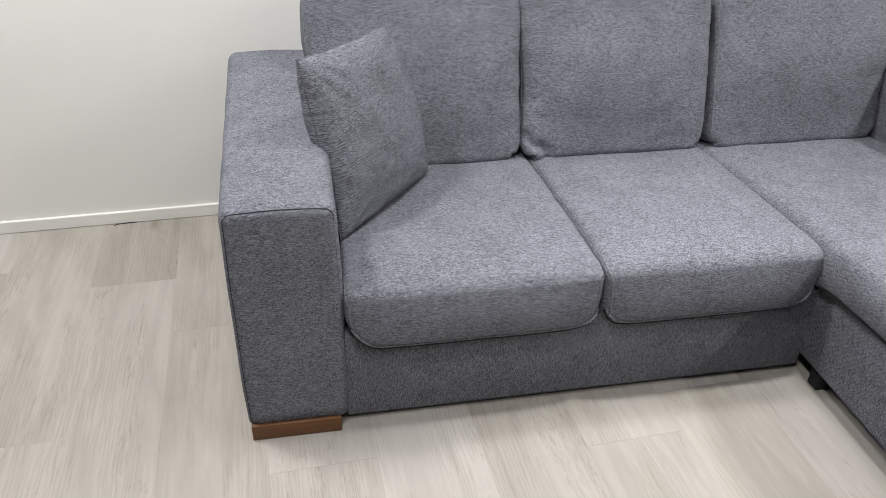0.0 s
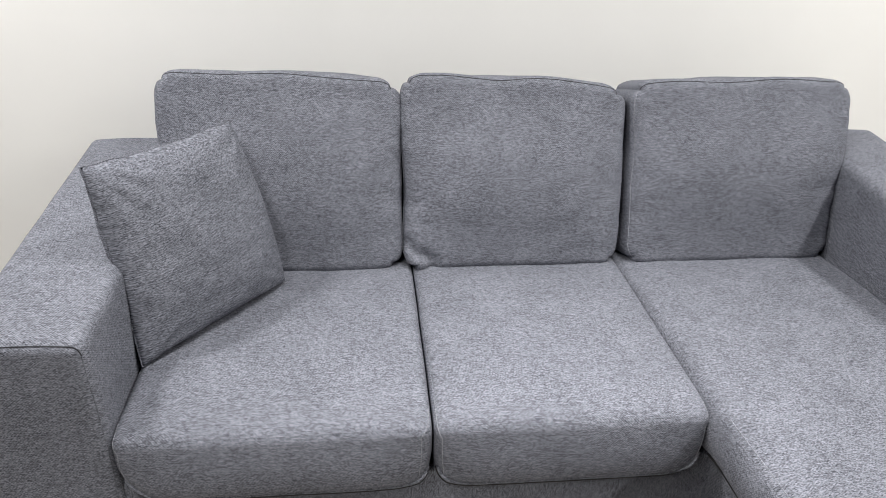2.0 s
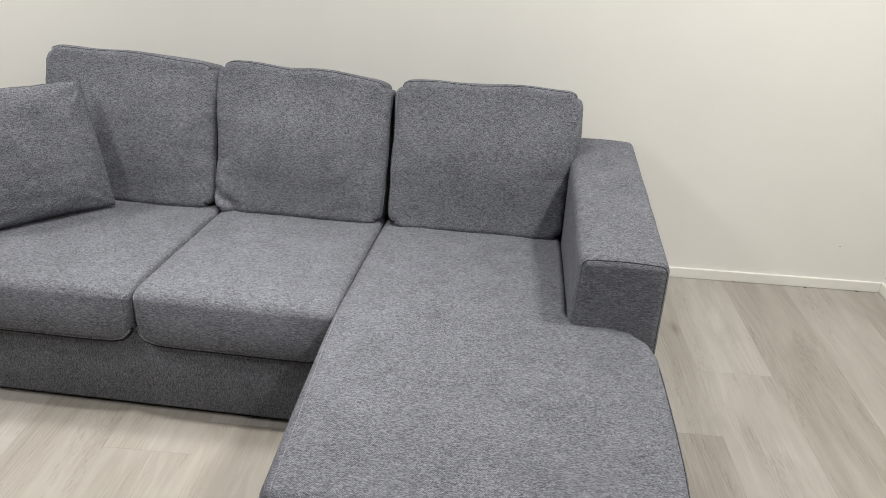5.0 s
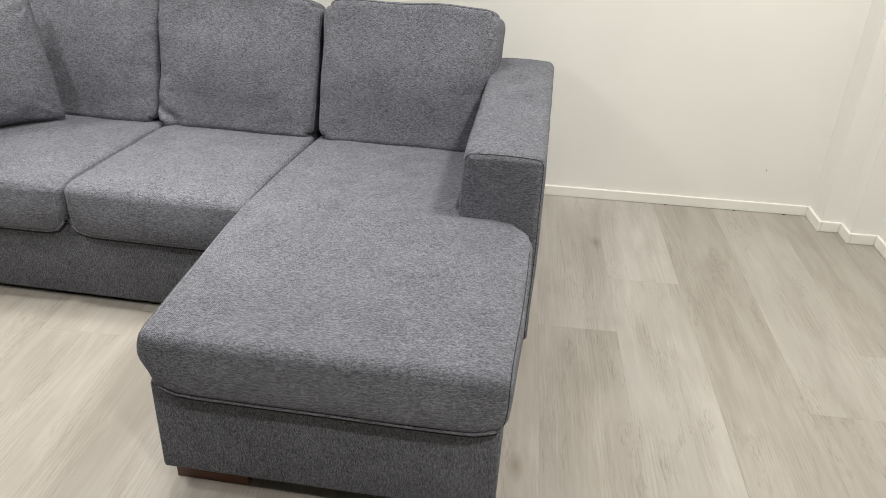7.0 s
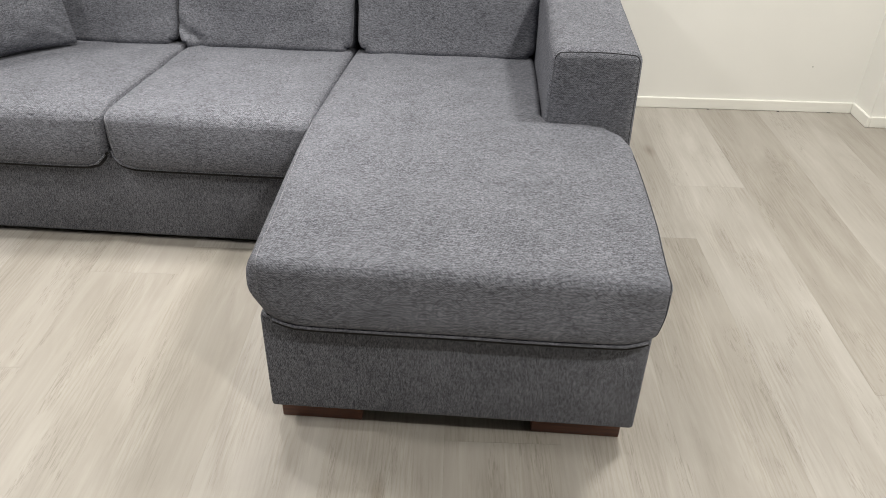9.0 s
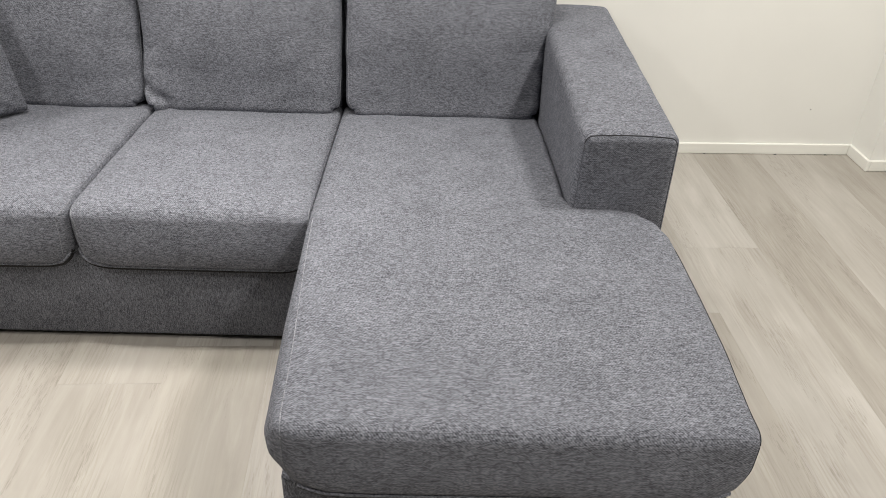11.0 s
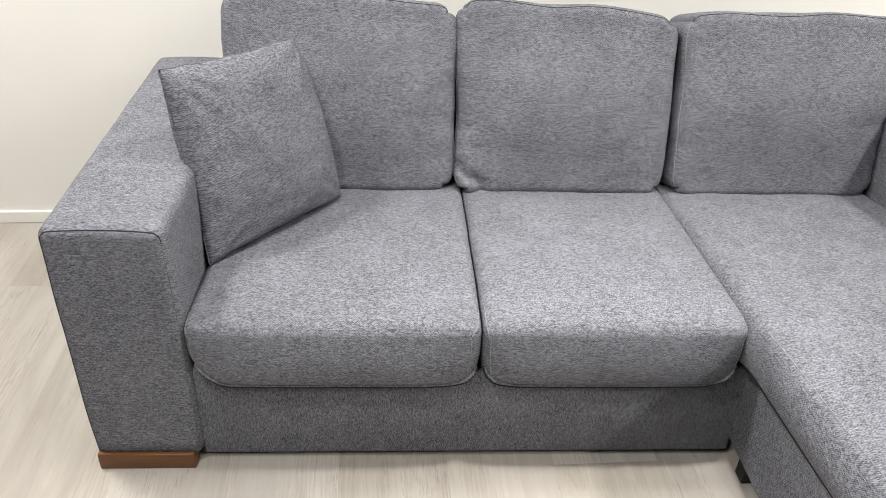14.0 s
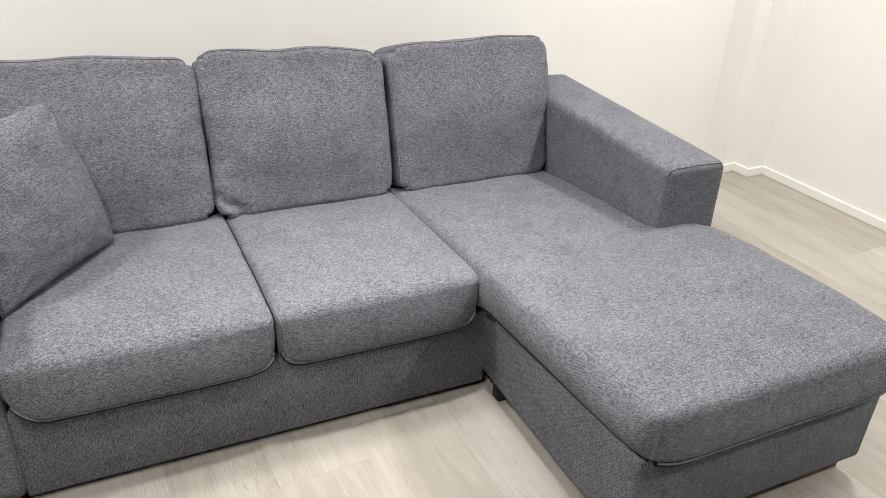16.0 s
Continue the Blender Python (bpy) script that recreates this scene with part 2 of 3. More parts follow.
def between(knots, v):
    """A smooth curve through (v, value) knots."""
    if v <= knots[0][0]:
        return knots[0][1]
    for (a, p), (b, q) in zip(knots, knots[1:]):
        if v <= b:
            return p + (q - p) * smoothstep(a, b, v)
    return knots[-1][1]


def wrinkle(p, scale, seed):
    return noise.noise(Vector(p) * scale + Vector((seed, seed * 1.7, 0)))


def seam(deform, size, r, rest, out=0.0005):
    """Points along the surface of a padded box, lifted a little."""
    made = []
    for p in rest:
        q = rounded_point(p, size, r)
        core = Vector((min(max(p[k], r), size[k] - r) for k in range(3)))
        lift = (Vector(p) - core)
        lift = lift.normalized() * out if lift.length > 1e-9 else Vector()
        made.append(Vector(deform(q + lift)))
    return made


def line(a, b, n):
    return [tuple(a[k] + (b[k] - a[k]) * i / n for k in range(3)) for i in range(n + 1)]


# ---- room: turned a little against the sofa ----
ROOM = Matrix.Translation((0, 1.142, 0)) @ Matrix.Rotation(radians(2.56), 4, "Z")
LEFT, FRONT = -5.0, -9.5


def in_room(ob):
    ob.matrix_world = ROOM @ ob.matrix_world
    return ob


def wall(name, lo, hi, label, paint=WALL):
    ob = in_room(part(name, block(lo, hi), paint, smooth=False))
    return tagged(ob, label, "wall", kind="structure")


wall("wall_north", (LEFT - 0.15, 0.012, -0.02), (3.955, 0.16, CEILING), "plain white painted wall behind the sofa")
wall("wall_pier", (3.5495, -0.137, -0.02), (3.945, 0.02, CEILING), "shallow white painted pier in the corner")
wall("wall_step", (3.639, -0.2335, -0.02), (3.935, -0.125, CEILING), "second white painted step of the corner")
wall("wall_east", (3.752, FRONT, -0.02), (3.925, -0.222, CEILING), "plain white painted side wall")
# unseen west and south walls and ceiling, darkened to hold back fill light
wall("wall_west", (LEFT - 0.15, FRONT, -0.02), (LEFT, 0.02, CEILING), "unseen side wall, kept dark to cut bounced light", UNSEEN_WALL_DARK)
wall("wall_south", (LEFT - 0.14, FRONT - 0.15, -0.02), (3.915, FRONT + 0.004, CEILING), "unseen wall facing the sofa, kept dark to cut bounced light", UNSEEN_WALL_DARK)
tagged(in_room(part("ceiling", block((LEFT - 0.2, FRONT - 0.2, CEILING - 0.004), (4.005, 0.2, CEILING + 0.12)), UNSEEN_CEILING_DARK, smooth=False)),
       "unseen ceiling, kept dark to cut bounced light", "ceiling", kind="structure")


def baseboard(lo, hi):
    ob = in_room(part("baseboard", block(lo, hi, 0.003, 2), SKIRTING, smooth=False))
    return tagged(ob, "low white painted wooden skirting board", "baseboard", kind="structure")


H = 0.047
baseboard((LEFT, 0.0, 0.0005), (3.5365, 0.0125, H))
baseboard((3.537, -0.149, 0.0005), (3.550, 0.0125, H))
baseboard((3.5503, -0.1495, 0.0005), (3.6265, -0.1365, H))
baseboard((3.627, -0.2455, 0.0005), (3.6398, -0.1365, H))
baseboard((3.6402, -0.246, 0.0005), (3.7395, -0.2335, H))
baseboard((3.74, FRONT, 0.0005), (3.7525, -0.2335, H))

# ---- sofa ----
sofa = new("corner_sofa")
tagged(sofa, "grey-blue melange fabric corner sofa with chaise standing near a white wall", "sofa")

ARM_TOP, ARM_FOOT = 0.656, 0.046


def arm(x0, x1, y0, y1, seed, left_thread, right_thread):
    size, r = (x1 - x0, y1 - y0, ARM_TOP - ARM_FOOT + 0.026), 0.026

    def deform(p):
        u, v, w = p[0] / size[0], p[1] / size[1], p[2] / size[2]
        crown = 0.006 * (1 - (2 * u - 1) ** 2) * smoothstep(0.7, 1, w)
        slack = 0.0022 * wrinkle(p, 7, seed)
        rise, spread = (0.020 if x0 < 1 else 0.030) * v * smoothstep(0.6, 1, w), -0.020 * v * (1 - u) * (x0 < 1)
        flare = spread + 0.004 * (2 * u - 1) * math.sin(math.pi * w)
        return Vector((x0 + p[0] + flare + slack, y0 + p[1] + slack * 0.6, max(ARM_FOOT, ARM_FOOT - 0.026 + p[2] + crown + rise)))

    body = part("armrest", rounded(size, r, (8, 30, 18), deform), FABRIC_X, sofa)
    e, z1 = 0.006, size[2]
    rise = [(e + (r - e) * (1 - math.cos(a)), 0.004, z1 - r + (r - 0.004) * math.sin(a)) for a in (math.pi / 2 * k / 8 for k in range(9))]
    top = rise + line((r, 0.004, z1 - 0.004), (size[0] - r, 0.004, z1 - 0.004), 16)[1:] + [(size[0] - x, y, z) for x, y, z in reversed(rise[:-1])]
    part("seam", tube(seam(deform, size, r, top, 0.0), 0.0013), THREAD_DARK, body, "dark stitched seam over the front panel")
    for x, thread in ((e, left_thread), (size[0] - e, right_thread)):
        rest = line((x, 0.004, 0.03), (x, 0.004, z1 - r), 24)
        part("seam", tube(seam(deform, size, r, rest, 0.0), 0.0012), thread, body, "stitched seam beside the front panel")
    return body


arm(-0.024, 0.224, -0.016, 0.972, 3.1, THREAD_DARK, FABRIC_Z_SHADED)
arm(2.108, 2.344, 0.006, 0.970, 8.4, FABRIC_Z_SHADED, THREAD_DARK)

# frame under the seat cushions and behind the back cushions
part("front_rail", block((0.2205, 0.006, 0.018), (1.513, 0.060, 0.285), 0.008, 3), FABRIC_Z_SHADED, sofa)
part("seat_deck", block((0.2, 0.058, 0.10), (2.15, 0.90, 0.268), 0.004), BLACK_CLOTH_AND_SHADE, sofa)
part("back_frame", block((0.203, 0.875, 0.06), (2.126, 0.968, 0.738), 0.028, 4), FABRIC_Z_SHADED, sofa)
part("underside", block((0.2, 0.062, 0.04), (2.15, 0.90, 0.10), 0.002), BLACK_CLOTH_AND_SHADE, sofa)

SEAT_BACK = 0.80


def seat_cushion(x0, x1, seed, insets, drawn, lifted):
    """A domed box cushion; drawn, lifted: how far the two lower front corners are pulled in and up."""
    size, r = (x1 - x0, SEAT_BACK + 0.022, 0.165), 0.021

    def deform(p):
        u, v, w = p[0] / size[0], p[1] / size[1], p[2] / size[2]
        dome = (1 - (2 * u - 1) ** 4) * (1 - (2 * min(v, 0.8) / 0.8 - 1) ** 4)
        top = 0.018 * dome * w - 0.042 * v * w
        belly = -0.020 * math.sin(math.pi * min(max(w, 0), 1) ** 0.55) * (1 - (2 * u - 1) ** 6) * (1 - smoothstep(0, 0.12, v))
        tuck = 0.004 * smoothstep(0.5, 0, w) * (1 - smoothstep(0, 0.1, v))
        top -= 0.010 * (1 - smoothstep(0, 0.085, v)) ** 1.4 * smoothstep(0.5, 1, w)
        # the lower corners of the front are drawn in and up
        corner = smoothstep(0.13, 0.0, min(u, 1 - u)) * smoothstep(0.60, 0.0, w) * (1 - smoothstep(0, 0.12, v))
        slack = 0.0035 * wrinkle(p, 5.5, seed) + 0.0015 * wrinkle(p, 17, seed)
        dx = drawn[0] * corner * (0.5 - u) if u < 0.5 else drawn[1] * corner * (0.5 - u)
        lift = (lifted[0] if u < 0.5 else lifted[1]) * corner
        return Vector((x0 + p[0] + dx + 0.3 * slack, -0.020 + p[1] + belly + tuck * 0.6 + slack * 0.4, 0.259 + p[2] * 1.055 + top + lift + slack * smoothstep(0.2, 1, w)))

    body = part("seat_cushion", rounded(size, r, (26, 30, 6), deform), FABRIC_X, sofa)
    e = 0.010
    for side, inset in zip((0, 1), insets):
        def at(d):
            return size[0] - d if side else d
        rest = line((at(e), 0.62, size[2] - e), (at(e), 0.06, size[2] - e), 28)
        part("seam", tube(seam(deform, size, r, rest, 0.0), 0.0010), FABRIC_Z_SHADED, body, "stitched side seam")
        rest = line((at(e), 0.06, size[2] - e), (at(e), 0.03, size[2] - e), 4)
        rest += [(at(e + (inset - e) * k / 6), 0.03 - (0.03 - e) * math.sin(math.pi / 2 * k / 6), size[2] - e - 0.012 * (1 - math.cos(math.pi / 2 * k / 6))) for k in range(1, 7)]
        rest += line((at(inset), 0.0, size[2] - 0.03), (at(inset), 0.0, 0.014), 12)
        part("seam", tube(seam(deform, size, r, rest, 0.0003), 0.0011), THREAD_LIGHT, body, "pale stitched corner seam")
    rest = line((0.012, 0.010, size[2] - 0.010), (size[0] - 0.012, 0.010, size[2] - 0.010), 30)
    part("seam", tube(seam(deform, size, r, rest, -0.0004), 0.0010), FABRIC_X, body, "fine stitched seam along the front edge")
    bend = [(0.006 + 0.040 * (1 - math.cos(q)), 0.006, 0.009 + 0.040 * (1 - math.sin(q))) for q in (math.pi / 2 * k / 8 for k in range(9))]
    rest = bend + line((0.046, 0.009, 0.009), (size[0] - 0.046, 0.009, 0.009), 30)[1:-1] + [(size[0] - x, y, z) for x, y, z in reversed(bend)]
    cord = [p + Vector((0, -0.002, 0.0)) for p in seam(deform, size, r, rest, 0.001)]
    part("piping", tube(cord, 0.0036, 8), FABRIC_X, body, "fabric piping round the lower front edge")
    # added black cord: the shadow line between cushion and rail
    part("lining_edge", tube([p + Vector((0, 0.008, -0.0080)) for p in cord], 0.0062, 8), BLACK_CLOTH_AND_SHADE, body, "black cord drawing the shadow line below the piping")
    return body


seat_cushion(0.227, 0.8670, 1.3, (0.012, 0.024), (0.040, 0.016), (0.024, 0.010))
seat_cushion(0.8705, 1.4635, 5.9, (0.016, 0.012), (0.016, 0.022), (0.010, 0.014))

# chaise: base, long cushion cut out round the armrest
part("chaise_base", block((1.504, -0.726, 0.064), (2.306, 0.05, 0.326), 0.010, 3), FABRIC_Z_SHADED, sofa)

RIGHT_EDGE = [(-0.76, 2.320), (-0.30, 2.332), (-0.10, 2.332), (-0.045, 2.320), (0.000, 2.285), (0.018, 2.145), (0.045, 2.118), (0.09, 2.104)]


def chaise_cushion():
    x0, y0, x1 = 1.4695, -0.756, 2.340
    size, r = (x1 - x0, SEAT_BACK - y0, 0.168), 0.029

    def deform(p):
        y = y0 + p[1]
        u, v, w = p[0] / size[0], p[1] / size[1], p[2] / size[2]
        edge = between(RIGHT_EDGE, y)
        left = x0 + 0.042 * smoothstep(0.05, -0.76, y)
        x = left + p[0] * (edge - left) / size[0]
        base = 0.319 - 0.051 * smoothstep(-0.1, 0.15, y)
        s = (y + 0.72) / 1.36
        high = 0.478 - 0.024 * s - 0.058 * s * s if s > 0 else 0.478
        dome = smoothstep(0, 0.14, x - left) * smoothstep(2.33, 2.17, x) * smoothstep(0, 0.16, v)
        top = 0.009 * dome * w
        belly = -0.016 * math.sin(math.pi * min(max(w, 0), 1) ** 0.55) * (1 - (2 * u - 1) ** 6) * (1 - smoothstep(0, 0.07, v))
        corner = smoothstep(0.10, 0.0, min(u, 1 - u)) * smoothstep(0.55, 0.0, w) * (1 - smoothstep(0, 0.08, v))
        slack = 0.0035 * wrinkle((x, y, p[2]), 5.0, 12.5) + 0.0015 * wrinkle((x, y, p[2]), 16, 2.5)
        bow = -(0.012 + 0.022 * smoothstep(0.0, -0.6, y)) * math.sin(math.pi * min(max(w, 0), 1)) * smoothstep(0.05, 0, u) * smoothstep(0.0, 0.03, v)
        dx = (0.5 - u) * 0.012 * corner
        return Vector((x + dx + bow + slack * 0.4, y + belly + corner * 0.012 + slack * 0.4, base + (high - base) * w + top + 0.006 * corner + slack * smoothstep(0.2, 1, w)))

    extra = [-y0 - 0.12 + 0.006 * k for k in range(38)]
    body = part("chaise_cushion", rounded(size, r, (30, 46, 6), deform, extra), FABRIC_X, sofa)
    e = 0.010
    for x, thread, stop in ((e, THREAD_LIGHT, 0.70), (size[0] - e, THREAD_DARK, 0.60)):
        rest = line((x, stop, size[2] - e), (x, r, size[2] - e), 46)
        rest += [(x, r - (r - e) * math.sin(a), size[2] - r + (r - e) * math.cos(a)) for a in (math.pi / 2 * k / 8 for k in range(1, 8))]
        part("seam", tube(seam(deform, size, r, rest, 0.0002), 0.0012), thread, body, "stitched side seam")
        rest = line((x, e, size[2] - r), (x, e, 0.012), 10)
        part("seam", tube(seam(deform, size, r, rest, 0.0002), 0.0011), thread, body, "stitched corner seam")
    rest = line((0.012, 0.010, size[2] - 0.010), (size[0] - 0.012, 0.010, size[2] - 0.010), 30)
    part("seam", tube(seam(deform, size, r, rest, -0.0004), 0.0010), FABRIC_X, body, "fine stitched seam along the front edge")
    rest = line((0.025, 0.009, 0.009), (size[0] - 0.025, 0.009, 0.009), 30)
    cord = [p + Vector((0, -0.003, -0.001)) for p in seam(deform, size, r, rest, 0.002)]
    part("piping", tube(cord, 0.0040, 8), FABRIC_X, body, "fabric piping under the front edge")
    # black cord put in as the shadow under the chaise front edge
    part("lining_edge", tube([p + Vector((0, 0.009, -0.0085)) for p in cord], 0.0070, 8), BLACK_CLOTH_AND_SHADE, body, "black cord drawing the shadow line below the piping")
    side = seam(deform, size, r, line((0.007, 0.02, 0.010), (0.007, 0.74, 0.010), 40), 0.001)
    # another added cord, the dark shade of the gap above the base
    part("lining_edge", tube([p + Vector((0.003, 0, -0.005)) for p in side], 0.0042, 8), BLACK_CLOTH_AND_SHADE, body, "black cord drawing the shade of the gap along the side")
    return body


chaise_cushion()


def back_cushion(x0, x1, tall, seed, lean=17.2, ear=0.0, out_left=0.0, out_right=0.0, fall=(0, 0, 0), open_left=0.0):
    """A loose, slightly slumped box cushion; fall: how far the top edge sinks at its start, middle and end."""
    size, r = (x1 - x0, 0.195, tall), 0.027
    turn = Matrix.Rotation(radians(-lean), 3, "X")
    sag = [(0.0, fall[0]), (0.5, fall[1]), (1.0, fall[2])]

    def deform(p):
        u, v, w = p[0] / size[0], p[1] / size[1], p[2] / size[2]
        # round the four outline corners
        rc = 0.062
        q = Vector(p)
        cx = min(max(q.x, rc), size[0] - rc)
        cz = min(max(q.z, rc), size[2] - rc)
        off = Vector((q.x - cx, 0, q.z - cz))
        m = max(abs(off.x), abs(off.z))
        if m > 1e-6 and abs(off.x) > 1e-6 and abs(off.z) > 1e-6:
            off = off * (m / off.length)
            q = Vector((cx + off.x, q.y, cz + off.z))
        a, b = 1 - abs(2 * u - 1) ** 3.4, smoothstep(-0.05, 0.48, w) * (1 - smoothstep(0.52, 1.02, w))
        q.y -= 0.036 * a * b * (1 - v)
        q.z += (0.010 * math.sin(math.pi * u) - between(sag, u) * (1.06 - 0.12 * v)) * smoothstep(0.75, 1, w)
        q.y += 0.007 * wrinkle(p, 5, seed) + 0.003 * wrinkle(p, 14, seed)
        q.z += 0.007 * wrinkle(p, 7, seed + 4) * smoothstep(0.6, 1, w)
        q.x += 0.009 * wrinkle(p, 7, seed + 9) * smoothstep(0.3, 0.5, abs(u - 0.5))
        # puckers drawn in by the stitching along the sides and the top
        side = min(p[0], size[0] - p[0])
        q.y += 0.0045 * smoothstep(0.11, 0.015, side) * (1 - v) * wrinkle((p[0] * 0.35, 0, p[2]), 34, seed + 2)
        q.y += 0.0035 * smoothstep(0.10, 0.015, size[2] - p[2]) * (1 - v) * wrinkle((p[0], 0, p[2] * 0.35), 30, seed + 6)
        # a crumpled lower corner, folded forward below a crease
        away = math.hypot(p[0] - 0.005, p[2] - 0.005)
        k = ear * smoothstep(0.075, 0.02, away) * (1 - v)
        crease = ear * math.exp(-((away - 0.066 - 0.014 * math.sin(5 * math.atan2(p[2], p[0] + 1e-6))) / 0.014) ** 2) * (1 - v)
        q += Vector((0.006 * k, -0.015 * k + 0.014 * crease, -0.008 * k))
        q.x += smoothstep(0.3, 0.75, w) * (1 + 0.3 * v) * (out_right * smoothstep(0.5, 1, u) - out_left * smoothstep(0.5, 0, u))
        q.x += open_left * (1 - v) * smoothstep(0.25, 0.0, u)
        q = turn @ q
        return Vector((x0 + q.x, 0.651 + q.y, 0.391 + q.z))

    body = part("back_cushion", rounded(size, r, (46, 7, 42), deform), FABRIC_X, sofa)
    e, n = 0.0100, 60
    X, Z = size[0], size[2]
    f = (e, e) if open_left else (0.003, 0.026)
    g = (X - 0.003, 0.026)
    top = line((0.012, 0.020, Z - 0.012), (0.06, e, Z - e), 8) + line((0.06, e, Z - e), (X - 0.06, e, Z - e), n)[1:] + line((X - 0.06, e, Z - e), (X - 0.012, 0.020, Z - 0.012), 8)[1:]
    left = line((*f, 0.02), (*f, Z - 0.05), n) + line((*f, Z - 0.05), top[0], 8)[1:]
    right = line(top[-1], (*g, Z - 0.05), 8) + line((*g, Z - 0.05), (*g, 0.02), n)[1:]
    part("seam", tube(seam(deform, size, r, top, 0.0), 0.0014), THREAD_DARK, body, "dark stitched seam under the top edge")
    for rest in (left, right):
        part("seam", tube(seam(deform, size, r, rest, 0.0002), 0.0012), THREAD_LIGHT, body, "pale stitched seam beside the front panel")
    return body


back_cushion(0.228, 0.8385, 0.546, 2.2, out_left=0.034, fall=(-0.009, 0.004, 0.018))
back_cushion(0.8435, 1.468, 0.532, 6.6, ear=1.0, fall=(-0.010, 0.004, 0.020))
back_cushion(1.468, 2.104, 0.526, 9.1, out_right=0.031, fall=(0.006, 0.004, -0.004), open_left=0.016)

# feet
part("foot", block((-0.018, -0.024, 0.0), (0.2055, 0.075, ARM_FOOT + 0.002), 0.003), LEG_BROWN, sofa, "reddish brown stained wooden block foot")
part("foot", block((0.02, 0.86, 0.0), (0.21, 0.94, ARM_FOOT + 0.002), 0.003), LEG_BROWN, sofa)
part("foot", block((2.12, 0.86, 0.0), (2.32, 0.94, ARM_FOOT + 0.002), 0.003), LEG_DARK, sofa)
part("foot", block((1.515, -0.690, 0.0), (1.700, -0.600, 0.066), 0.003), LEG_DARK, sofa, "dark brown wooden block foot")
part("foot", block((2.088, -0.690, 0.0), (2.288, -0.600, 0.066), 0.003), LEG_DARK, sofa, "dark brown wooden block foot")
part("foot", block((1.518, -0.085, 0.0), (1.559, -0.045, 0.066), 0.003), BLACK_CLOTH_AND_SHADE, sofa, "small black plastic foot")


# ---- scatter cushion ----
def scatter_cushion():
    bottom, right, top, left = Vector((0.240, 0.210, 0.430)), Vector((0.522, 0.571, 0.420)), Vector((0.409, 0.652, 0.842)), Vector((0.163, 0.307, 0.868))
    n = 56
    normal = (right - bottom).cross(left - bottom).normalized()
    if normal.y > 0:
        normal = -normal
    bm = bmesh.new()
    grids = []
    for side in (1, -1):
        grid = []
        for j in range(n + 1):
            row = []
            for i in range(n + 1):
                a, b = i / n, j / n
                s, t = 2 * a - 1, 2 * b - 1
                # edges bow inwards between the drawn-out corners
                sa = s * (1 + (0.012 if s > 0 else -0.03) * (1 - t * t))
                tb = t * (1 - 0.04 * (1 - s * s))
                a2, b2 = (sa + 1) / 2, (tb + 1) / 2
                p = bottom * (1 - a2) * (1 - b2) + right * a2 * (1 - b2) + top * a2 * b2 + left * (1 - a2) * b2
                fat = max(0.0, (1 - s * s) * (1 - t * t)) ** 0.44
                rim = i in (0, n) or j in (0, n)
                w = wrinkle((a, b, side), 4.0, 21.0) * 0.010 + wrinkle((a, b, side), 12.0, 5.0) * 0.004
                fold = 0.0
                for cs, ct, depth in ((-1, 1, 0.0032), (1, 1, 0.003), (-1, -1, 0.0025), (1, -1, 0.0025)):
                    away = math.hypot(s - cs, t - ct)
                    fold += depth * math.exp(-((away - 0.36) / 0.24) ** 2) * math.sin(13 * math.atan2(t - ct, s - cs) + 3 * wrinkle((s, t, 0), 2.0, 7.0))
                ripple = 0.004 * wrinkle((a * 3, b * 3, 0.0), 3.0, 40.0)
                p = p + normal * side * (0 if rim else fat * 0.088 + w * fat + fold * min(1, fat * 3)) + (top - bottom).normalized() * ripple
                row.append((p, rim))
            grid.append(row)
        grids.append(grid)
    made = []
    for g, grid in enumerate(grids):
        rows = []
        for j, row in enumerate(grid):
            rows.append([made[0][j][i] if g and rim else bm.verts.new(p) for i, (p, rim) in enumerate(row)])
        made.append(rows)
        for j in range(n):
            for i in range(n):
                bm.faces.new((rows[j][i], rows[j][i + 1], rows[j + 1][i + 1], rows[j + 1][i]))
    layer = bm.loops.layers.uv.new("cloth")
    index = {v: (i, j) for rows in made for j, row in enumerate(rows) for i, v in enumerate(row)}
    for f in bm.faces:
        for loop in f.loops:
            i, j = index[loop.vert]
            loop[layer].uv = (0.44 * i / n, 0.44 * j / n)
    rim = [grids[0][0][i][0] for i in range(n)] + [grids[0][j][n][0] for j in range(n)] + [grids[0][n][n - i][0] for i in range(n)] + [grids[0][n - j][0][0] for j in range(n)]
    thing = part("scatter_cushion", bm, FABRIC_X)
    tagged(thing, "square grey melange scatter cushion leaning in the sofa corner", "cushion")
    part("seam", tube(rim, 0.0018, closed=True), FABRIC_Z_SHADED, thing, "sewn edge seam")


scatter_cushion()

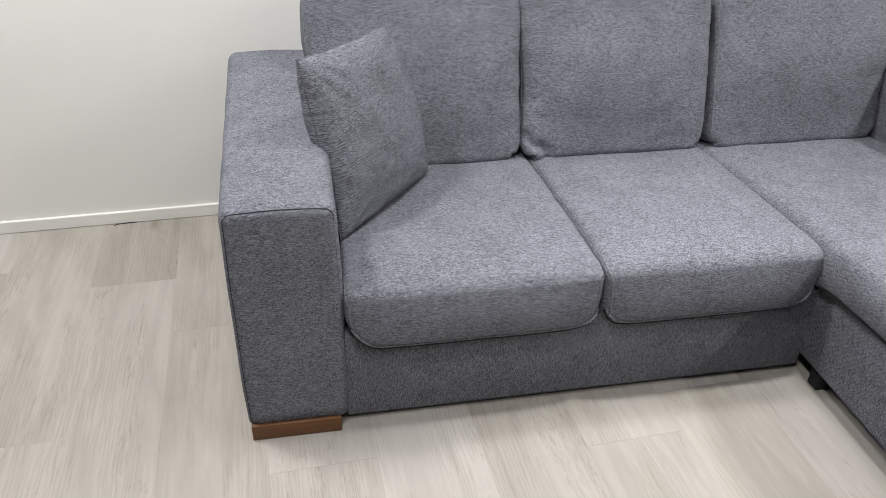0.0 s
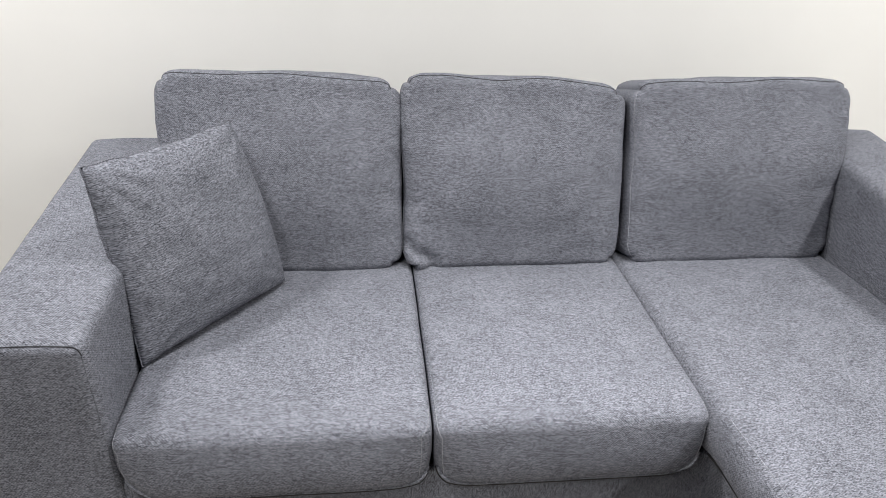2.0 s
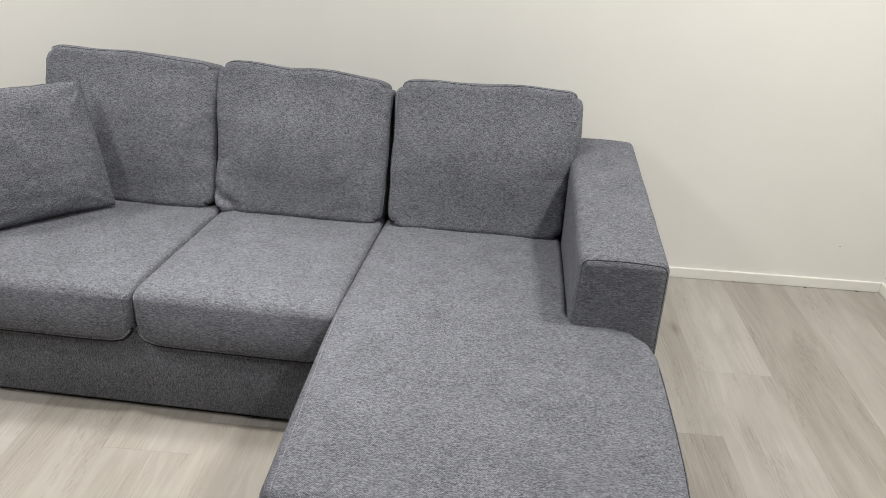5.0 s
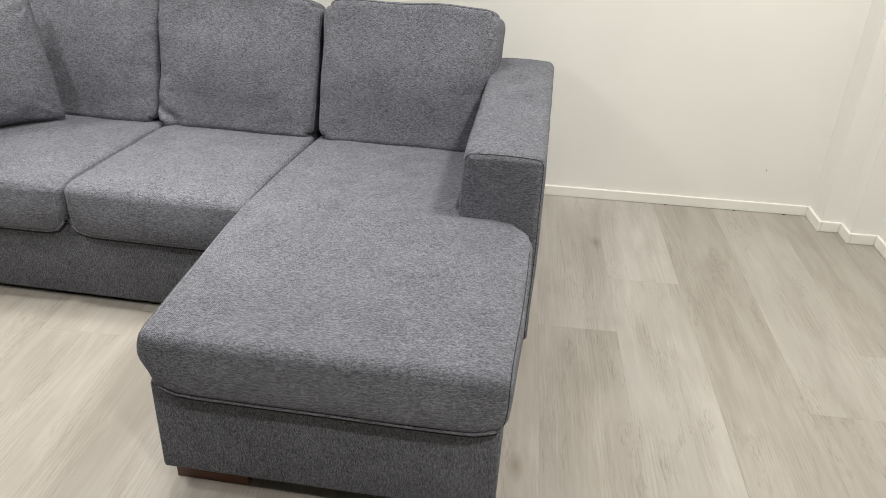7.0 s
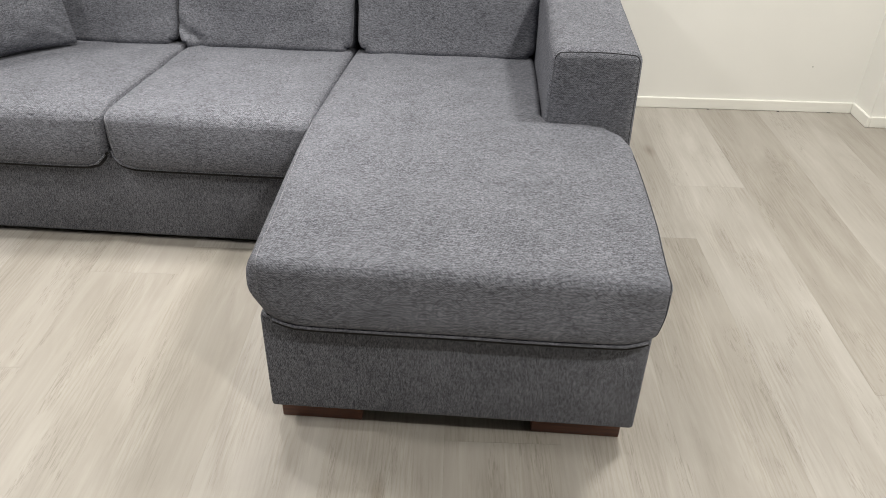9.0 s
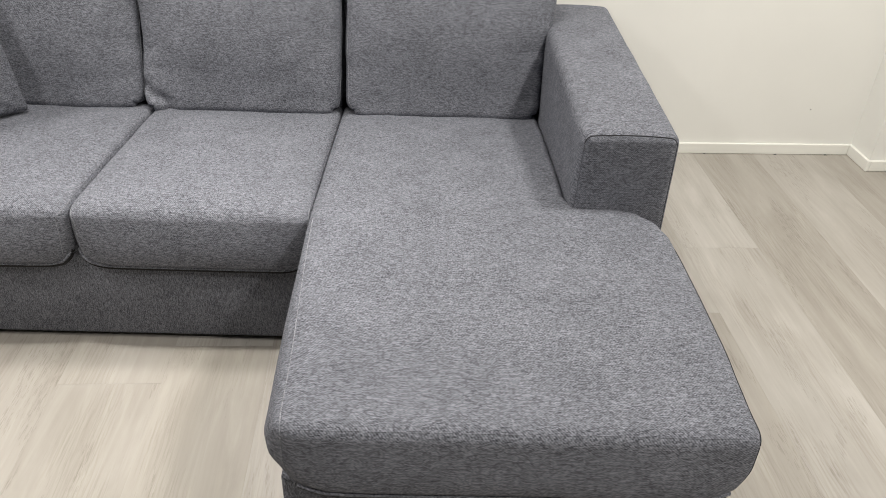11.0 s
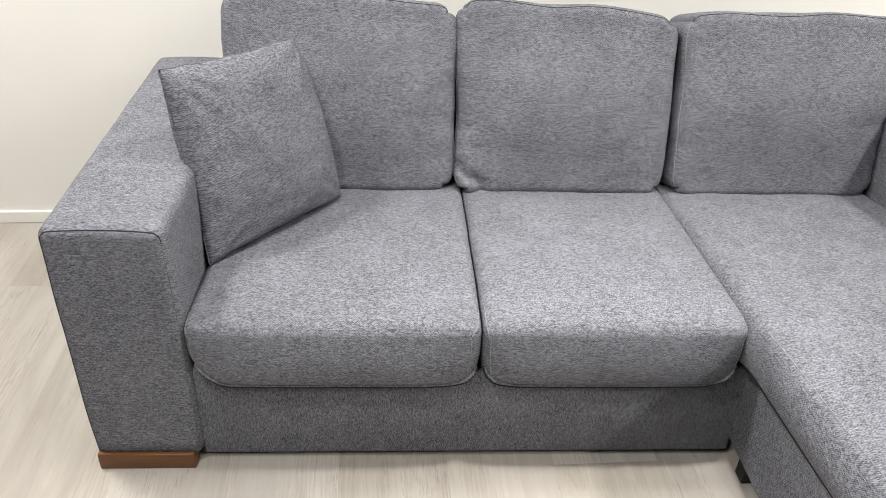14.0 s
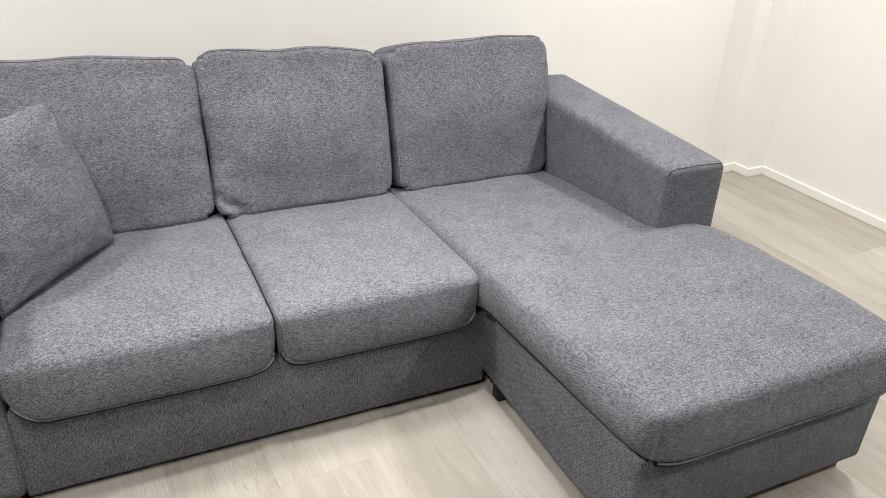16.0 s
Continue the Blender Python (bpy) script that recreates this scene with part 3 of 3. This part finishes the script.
# ---- small traces along the wall ----
wire = in_room(part("wire_scrap", tube([Vector(p) for p in ((-0.533, -0.014, 0.002), (-0.527, -0.005, 0.0016), (-0.512, -0.0022, 0.0014), (-0.494, -0.0022, 0.0022), (-0.474, -0.0016, 0.003), (-0.458, -0.0014, 0.0016))], 0.0013), THREAD_DARK))
tagged(wire, "short dark scrap of wire lying along the skirting board", "wire")
for spot, wide in ((2.915, 0.007), (3.221, 0.010), (3.441, 0.012)):
    speck = in_room(part("dirt_speck", block((spot - wide / 2, -0.0052, 0.0002), (spot + wide / 2, -0.0004, 0.0026), 0.0008), THREAD_DARK))
    tagged(speck, "tiny dark speck of dirt under the skirting board", "dirt", "specks along the skirting board")
hole = bmesh.new()
bmesh.ops.create_cone(hole, cap_ends=True, segments=12, radius1=0.0022, radius2=0.0016, depth=0.003, matrix=pose(3.322, 0.0112, 0.200, 90))
tagged(in_room(part("nail_head", hole, THREAD_DARK)), "tiny dark nail head in the white wall", "nail")

# ---- floor: vinyl planks laid towards the wall ----
floor = in_room(part("floor", block((LEFT - 0.1, FRONT - 0.1, -0.06), (3.905, 0.15, -0.0065)), SCREED, smooth=False))
tagged(floor, "whitewashed oak vinyl plank floor, pale grey beige", "floor", kind="structure")
WIDE, LONG, GAP = 0.2633, 1.83, 0.0002
rng = random.Random(11)
JOINTS = {-3: -1.06, 3: -1.355, -2: -0.395, -1: -0.675, 9: -1.07, 10: -0.715, 11: -1.766, 12: -1.405, 13: -1.075}
shared = {}


def plank(length):
    key = round(length, 3)
    if key not in shared:
        bm = block((0, 0, -0.006), (WIDE - GAP, length - 2 * GAP, 0.0))
        mesh = bpy.data.meshes.new("plank")
        bmesh.ops.recalc_face_normals(bm, faces=bm.faces)
        bm.to_mesh(mesh)
        bm.free()
        mesh.materials.append(PLANK)
        shared[key] = mesh
    ob = new("plank", shared[key])
    ob.parent = floor
    return ob


for column in range(-14, 15):
    x = -0.035 + column * WIDE
    if x > 3.76:
        break
    joint = JOINTS.get(column, round(-rng.uniform(0.1, 1.8), 2))
    y = joint
    while y > FRONT - 0.05:
        y -= LONG
    y = max(y, FRONT - 0.05)
    cut = joint + LONG * math.ceil((y - joint) / LONG + 1e-6)
    while y < 0.09:
        stop = min(cut, 0.1)
        if stop - y > 0.01:
            ob = plank(stop - y)
            ob.location = (x, y, 0)
        y, cut = stop, cut + LONG
